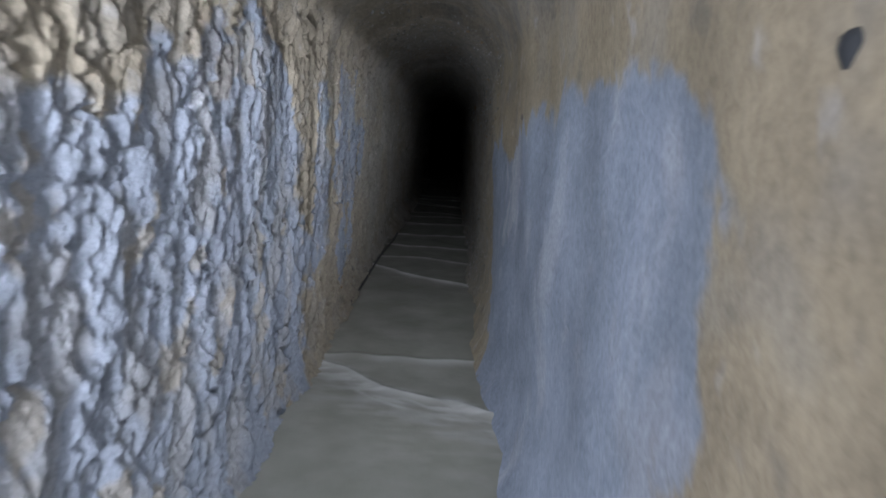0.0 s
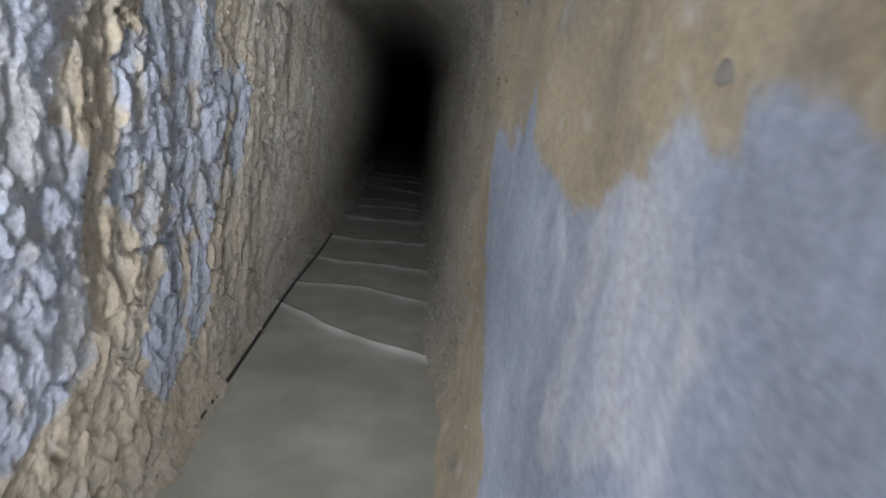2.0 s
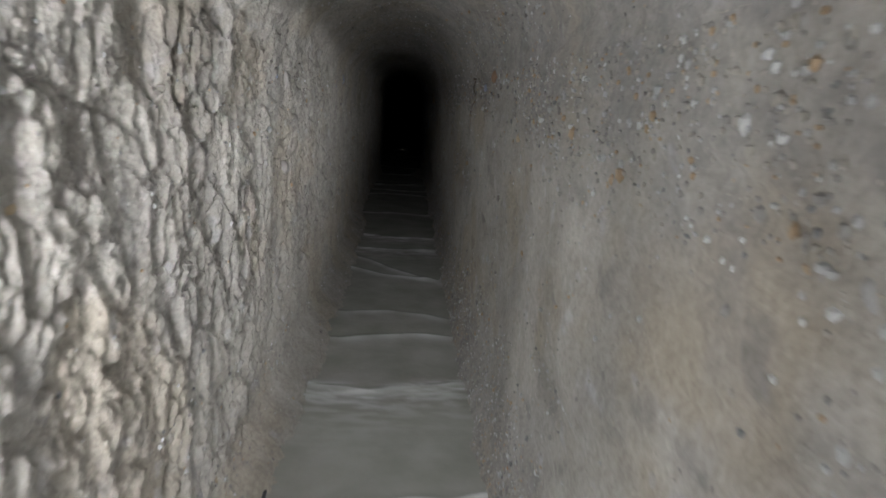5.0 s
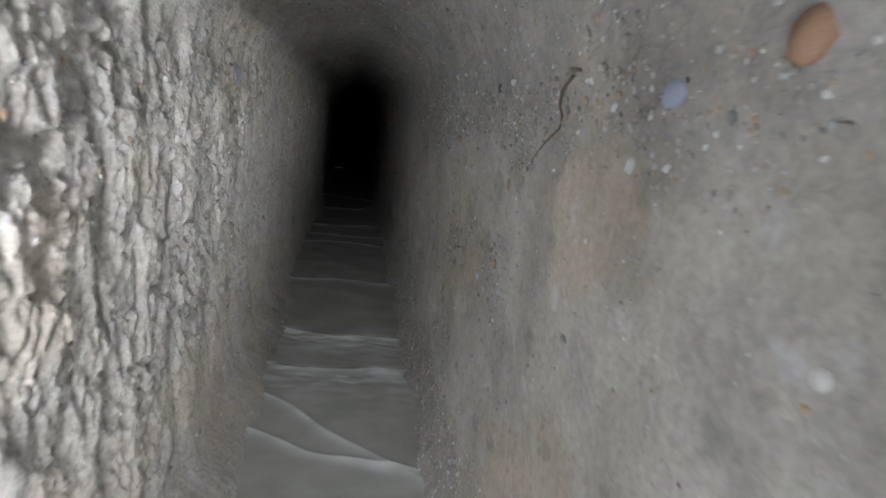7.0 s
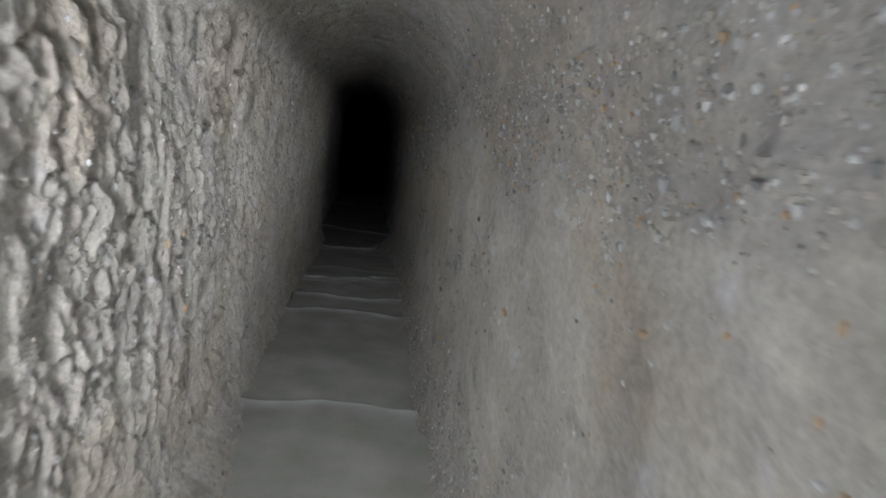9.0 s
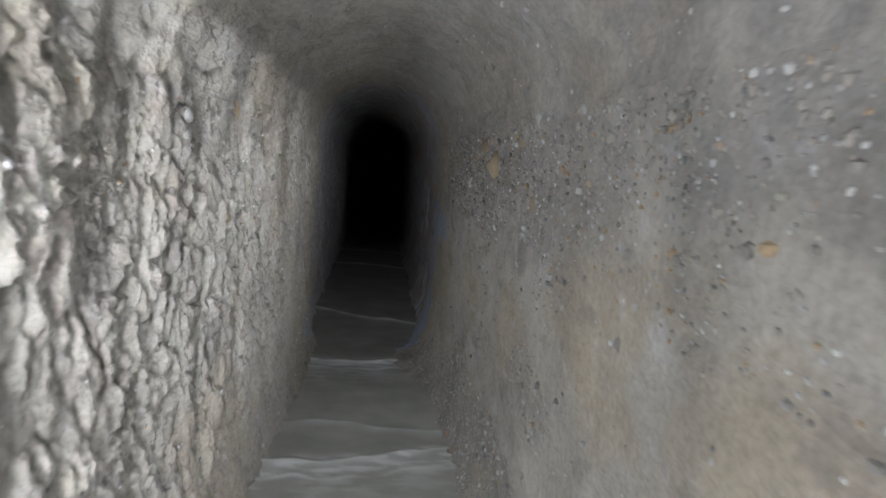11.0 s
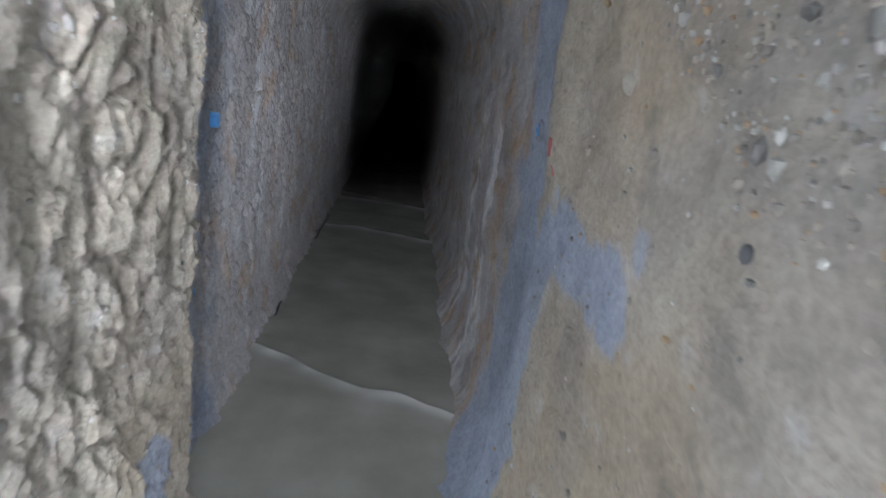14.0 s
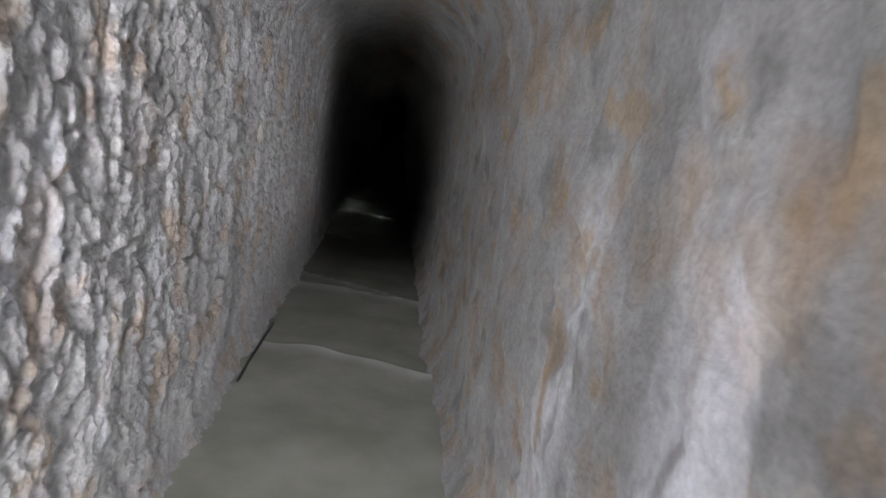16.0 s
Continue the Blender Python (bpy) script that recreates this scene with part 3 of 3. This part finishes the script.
def gravel(name, wall, face, side, count, seed):
    """Grit too small to pick apart, one joined mesh."""
    rnd = np.random.RandomState(seed)
    y, z = rnd.uniform(4.6, 18.0, count * 6), rnd.uniform(0.0, 1.54, count * 6)
    if face is right_face:
        dense = 0.06 + 1.5 * stony_right(y, z)
    elif face is vault:
        dense = smooth(0.9, 0.6, np.abs(z / 1.54 - 0.62) * 2) * (0.1 + smooth(15.2, 13.5, y) * smooth(-0.25, 0.2, fbm(y * 1.5, z * 1.5, seed, 3))) * 1.5
    else:
        dense = 0.15 + smooth(0.0, 0.3, fbm(y * 1.1, z * 1.6, seed, 3)) + 0.8 * np.exp(-((z - 1.45) / 0.2) ** 2) + 0.6 * np.exp(-((z - 0.12) / 0.2) ** 2)
    keep = rnd.uniform(0, 1.6, len(y)) < dense
    y, z = y[keep][:count], z[keep][:count]
    if face is vault:
        x, z = vault(y, z * np.pi / 1.54)
    else:
        x = face(y, z)
    bm = bmesh.new()
    bmesh.ops.create_icosphere(bm, subdivisions=1, radius=1.0)
    V = np.array([v.co for v in bm.verts])
    F = np.array([[v.index for v in f.verts] for f in bm.faces])
    bm.free()
    n = len(y)
    size = rnd.choice((0.003, 0.0045, 0.0065, 0.009, 0.013), n, p=(0.42, 0.38, 0.15, 0.04, 0.01))
    S = np.stack([size * 0.8, size * rnd.uniform(0.7, 1.2, n), size * rnd.uniform(0.7, 1.3, n)], -1)
    W = V[None] * (1 + 0.25 * rnd.uniform(-1, 1, (n, len(V), 1))) * S[:, None] + np.stack([x + side * size * 0.2, y, z], -1)[:, None]
    me = bpy.data.meshes.new(name)
    me.from_pydata(W.reshape(-1, 3).tolist(), [], (F[None] + len(V) * np.arange(n)[:, None, None]).reshape(-1, 3).tolist())
    me.materials.append(GRIT)
    ob = new(name, me)
    ob.parent = wall
    return tagged(ob, kind="stuff")


def grit_material():
    m, t, b, link = nodes_of("grit")
    geo = t.nodes.new("ShaderNodeNewGeometry")
    ramp = t.nodes.new("ShaderNodeValToRGB")
    ramp.color_ramp.interpolation = "CONSTANT"
    els = ramp.color_ramp.elements
    els[0].color = (0.20, 0.19, 0.17, 1)
    els[1].position, els[1].color = 0.3, (0.27, 0.25, 0.21, 1)
    for pos, c in ((0.60, (0.13, 0.13, 0.125, 1)), (0.66, (0.31, 0.31, 0.295, 1)), (0.84, (0.28, 0.2, 0.12, 1)), (0.93, (0.44, 0.44, 0.42, 1))):
        els.new(pos).color = c
    link(geo.outputs["Random Per Island"], ramp.inputs["Fac"])
    link(ramp.outputs["Color"], b.inputs["Base Color"])
    b.inputs["Roughness"].default_value = 0.55
    return m


GRIT = grit_material()
BLACK = plain("black rubber and bore shade", (0.018, 0.018, 0.02), 0.5, 0.0, 0.2)
BLUE = plain("blue plastic", (0.06, 0.21, 0.46), 0.4, 0.0, 0.12)
MORTAR = plain("grey mortar", (0.24, 0.26, 0.30), 0.85, 0.0, 0.12)
RED = plain("red paint", (0.33, 0.085, 0.08), 0.6, 0.0, 0.2)
ROOT = plain("root bark", (0.10, 0.075, 0.05), 0.8, 0.0, 0.25)


def build_cable():
    pts = []
    for i in range(460):
        y = 1.2 + i * 0.05
        x = np.interp(y, (1, 5, 6.4, 8, 9, 10, 12, 15.5, 18, 21, 25), (-0.46, -0.44, -0.41, -0.37, -0.43, -0.46, -0.43, -0.415, -0.46, -0.465, -0.45))
        z = np.interp(y, (1, 4.3, 4.6, 9.8, 10.3, 15.3, 15.6, 15.9, 19.4, 19.6, 19.8, 20.9, 21.2, 21.6, 22), (-0.03, -0.02, 0.012, 0.014, -0.02, -0.02, 0.015, -0.02, -0.02, 0.014, -0.02, -0.02, 0.016, 0.014, -0.02))
        pts.append((float(x) + 0.008 * math.sin(y * 2.7), y, float(z) + 0.003 * math.sin(y * 3.9)))
    ob = part("cable", tube(pts, 0.0075), BLACK)
    return tagged(ob, "thin black cable lying along the water's edge", "cable")


build_cable()
gravel("gravel", wall_left, left_face, 1, 5000, 131)
gravel("gravel", wall_right, right_face, -1, 26000, 132)
gravel("gravel", ceiling, vault, 0, 11000, 133)
scatter_pebbles()


def set_cobbles():
    """The larger stones, each where it sits in its face: along, height, half height, kind, length to height."""
    rnd = random.Random(4)
    for y, z, size, kind, long in (
            (15.93, 1.40, 0.060, 1, 0.9), (16.06, 1.48, 0.042, 1, 1.1), (16.27, 1.47, 0.030, 2, 0.8), (16.45, 1.31, 0.024, 2, 1.7), (16.28, 1.18, 0.026, 0, 1.5),
            (16.00, 1.33, 0.020, 1, 1.0), (16.11, 1.36, 0.016, 0, 1.2), (15.53, 1.49, 0.030, 1, 1.6), (16.02, 1.40, 0.026, 1, 1.0), (15.30, 1.54, 0.022, 2, 1.4),
            (14.85, 1.38, 0.020, 1, 0.8), (14.75, 1.47, 0.014, 6, 1.0), (14.91, 1.54, 0.014, 2, 1.1), (14.79, 1.26, 0.014, 2, 0.7), (14.64, 1.08, 0.020, 0, 0.8),
            (9.10, 1.54, 0.036, 3, 0.7), (9.33, 1.49, 0.022, 5, 1.1), (9.01, 1.54, 0.011, 2, 0.9), (8.71, 1.42, 0.024, 0, 1.2), (8.70, 1.26, 0.012, 1, 1.0),
            (9.01, 1.22, 0.013, 2, 1.2), (8.55, 1.29, 0.022, 1, 1.5), (9.09, 0.93, 0.013, 2, 0.9), (8.87, 0.99, 0.020, 0, 1.1), (8.96, 1.32, 0.014, 0, 1.0),
            (10.50, 1.54, 0.018, 6, 1.2), (10.60, 1.42, 0.018, 3, 1.2), (10.40, 1.37, 0.011, 2, 1.2), (10.96, 0.75, 0.014, 2, 1.0), (10.26, 1.26, 0.018, 1, 1.8),
            (10.47, 0.94, 0.013, 2, 1.0), (10.66, 1.09, 0.014, 2, 0.8), (3.55, 1.30, 0.015, 0, 1.0), (1.40, 1.30, 0.018, 6, 1.1), (17.56, 1.35, 0.022, 7, 1.2),
            (17.08, 1.17, 0.014, 4, 1.0)):
        pebble(wall_right, on_right(y, z), size, kind, rnd, 0.25, long)
    for y, z, size, kind, long in (
            (16.45, 1.37, 0.030, 1, 0.9), (16.57, 1.40, 0.034, 1, 1.0), (16.74, 1.34, 0.022, 0, 0.9), (16.25, 1.35, 0.026, 0, 0.8), (8.96, 1.47, 0.060, 0, 0.5),
            (9.04, 1.06, 0.034, 0, 1.0), (9.13, 1.27, 0.028, 0, 0.8), (9.34, 1.30, 0.022, 0, 0.9), (9.88, 0.86, 0.026, 0, 0.8), (9.62, 0.88, 0.026, 0, 0.8),
            (11.30, 1.53, 0.045, 5, 0.7), (11.33, 1.47, 0.030, 3, 0.7), (11.76, 1.38, 0.038, 3, 0.9), (11.67, 0.55, 0.042, 1, 0.8), (11.05, 1.11, 0.032, 0, 0.8),
            (11.25, 0.63, 0.032, 0, 0.9), (15.84, 1.53, 0.045, 1, 0.7), (15.41, 1.12, 0.030, 0, 0.8), (5.42, 1.15, 0.022, 2, 1.0), (15.74, 1.16, 0.030, 1, 0.8),
            (15.76, 0.74, 0.030, 0, 0.8), (14.17, 0.79, 0.030, 2, 0.8)):
        pebble(wall_left, on_left(y, z), size, kind, rnd, 0.18, long)


def lathe(profile, sides=28):
    """A turned body round x: pairs of (distance along x, radius)."""
    bm = bmesh.new()
    rings = [[bm.verts.new((x, r * math.cos(k * math.tau / sides), r * math.sin(k * math.tau / sides))) for k in range(sides)] for x, r in profile]
    for a, b in zip(rings, rings[1:]):
        for k in range(sides):
            bm.faces.new((a[k], b[k], b[(k + 1) % sides], a[(k + 1) % sides]))
    bm.faces.new(rings[-1][::-1]), bm.faces.new(rings[0])
    bmesh.ops.recalc_face_normals(bm, faces=bm.faces)
    return shade(bm)


def survey_plug(at, side, radius, label):
    """A blue plug in a ring of mortar, facing into the gallery."""
    root = new("survey_plug")
    root.location = at
    root.rotation_euler = (0, 0, 0 if side > 0 else math.pi)
    part("mortar_ring", lathe([(-0.03, radius * 1.5), (0.004, radius * 1.45), (0.010, radius * 1.25), (0.010, radius * 1.05), (0.002, radius)]), MORTAR, root, "grey mortar collar")
    part("plug", lathe([(-0.02, radius * 0.92), (0.008, radius * 0.92), (0.013, radius * 0.8), (0.013, radius * 0.45), (0.006, radius * 0.4)]), BLUE, root)
    # no real opening: a solid black disc paints the shade inside it
    part("bore", lathe([(0.005, radius * 0.36), (0.0075, radius * 0.36)]), BLACK, root, "black disc painted as the shade in the hole")
    return tagged(root, label, "survey plug", "survey plugs")


def anchor_tag(at):
    """A blue plastic tongue standing out of a square of mortar."""
    root = new("anchor_tag")
    root.location = at
    bm = bmesh.new()
    bmesh.ops.create_cube(bm, size=1)
    bmesh.ops.scale(bm, vec=(0.03, 0.085, 0.075), verts=bm.verts)
    bmesh.ops.bevel(bm, geom=bm.edges[:], offset=0.008, segments=2, affect="EDGES")
    part("pad", bm, MORTAR, root, "square grey mortar pad")
    bm = bmesh.new()
    bmesh.ops.create_cube(bm, size=1)
    bmesh.ops.scale(bm, vec=(0.035, 0.012, 0.045), verts=bm.verts)
    bmesh.ops.bevel(bm, geom=bm.edges[:], offset=0.004, segments=2, affect="EDGES")
    ob = part("tongue", bm, BLUE, root)
    ob.location = (0.025, 0.022, 0.004)
    return tagged(root, "blue plastic tag set in a mortar pad on the wall", "tag")


def paint_daub(y, z, ry, rz, seed):
    """A daub of paint that follows the face."""
    bm = bmesh.new()
    n, rings = 22, 6
    grid = [[None] * n for _ in range(rings + 1)]
    for r in range(rings + 1):
        for k in range(n):
            a = k * math.tau / n
            edge = 1 + 0.35 * noise.noise(Vector((2 * math.cos(a), 2 * math.sin(a), seed)))
            f = (0.02 + r / rings) * edge
            grid[r][k] = bm.verts.new(on_right(y + ry * f * math.cos(a), z + rz * f * math.sin(a), 0.003 if r < rings else -0.004))
    for r in range(rings):
        for k in range(n):
            bm.faces.new((grid[r][k], grid[r][(k + 1) % n], grid[r + 1][(k + 1) % n], grid[r + 1][k]))
    bm.faces.new(grid[0][::-1])
    bmesh.ops.recalc_face_normals(bm, faces=bm.faces)
    ob = part("paint_mark", shade(bm), RED)
    return tagged(ob, "faded red paint daub on the clay wall", "paint mark", "red marks")


def rootlet(y0, z0, y1, z1, radius, seed):
    pts = []
    for i in range(14):
        f = i / 13
        y, z = y0 + (y1 - y0) * f + 0.012 * math.sin(7 * f + seed), z0 + (z1 - z0) * f
        pts.append(on_right(y, z, 0.008 + 0.006 * math.sin(9 * f)))
    ob = part("root", tube(pts, lambda f: radius * (1 - 0.7 * f), 6), ROOT)
    return tagged(ob, "thin brown root hanging on the clay wall", "root", "roots")


set_cobbles()
survey_plug(on_right(18.335, 1.20, 0.002), -1, 0.024, "round blue survey plug in a mortar collar")
survey_plug(on_left(18.31, 0.55, 0.004), 1, 0.020, "small blue survey plug low on the wall")
anchor_tag(on_left(18.31, 1.10, 0.012))
paint_daub(18.02, 1.18, 0.014, 0.028, 1.0)
paint_daub(18.015, 1.12, 0.010, 0.016, 5.0)
rootlet(9.70, 1.53, 9.93, 1.34, 0.004, 1)
rootlet(9.70, 1.54, 9.64, 1.535, 0.005, 2)
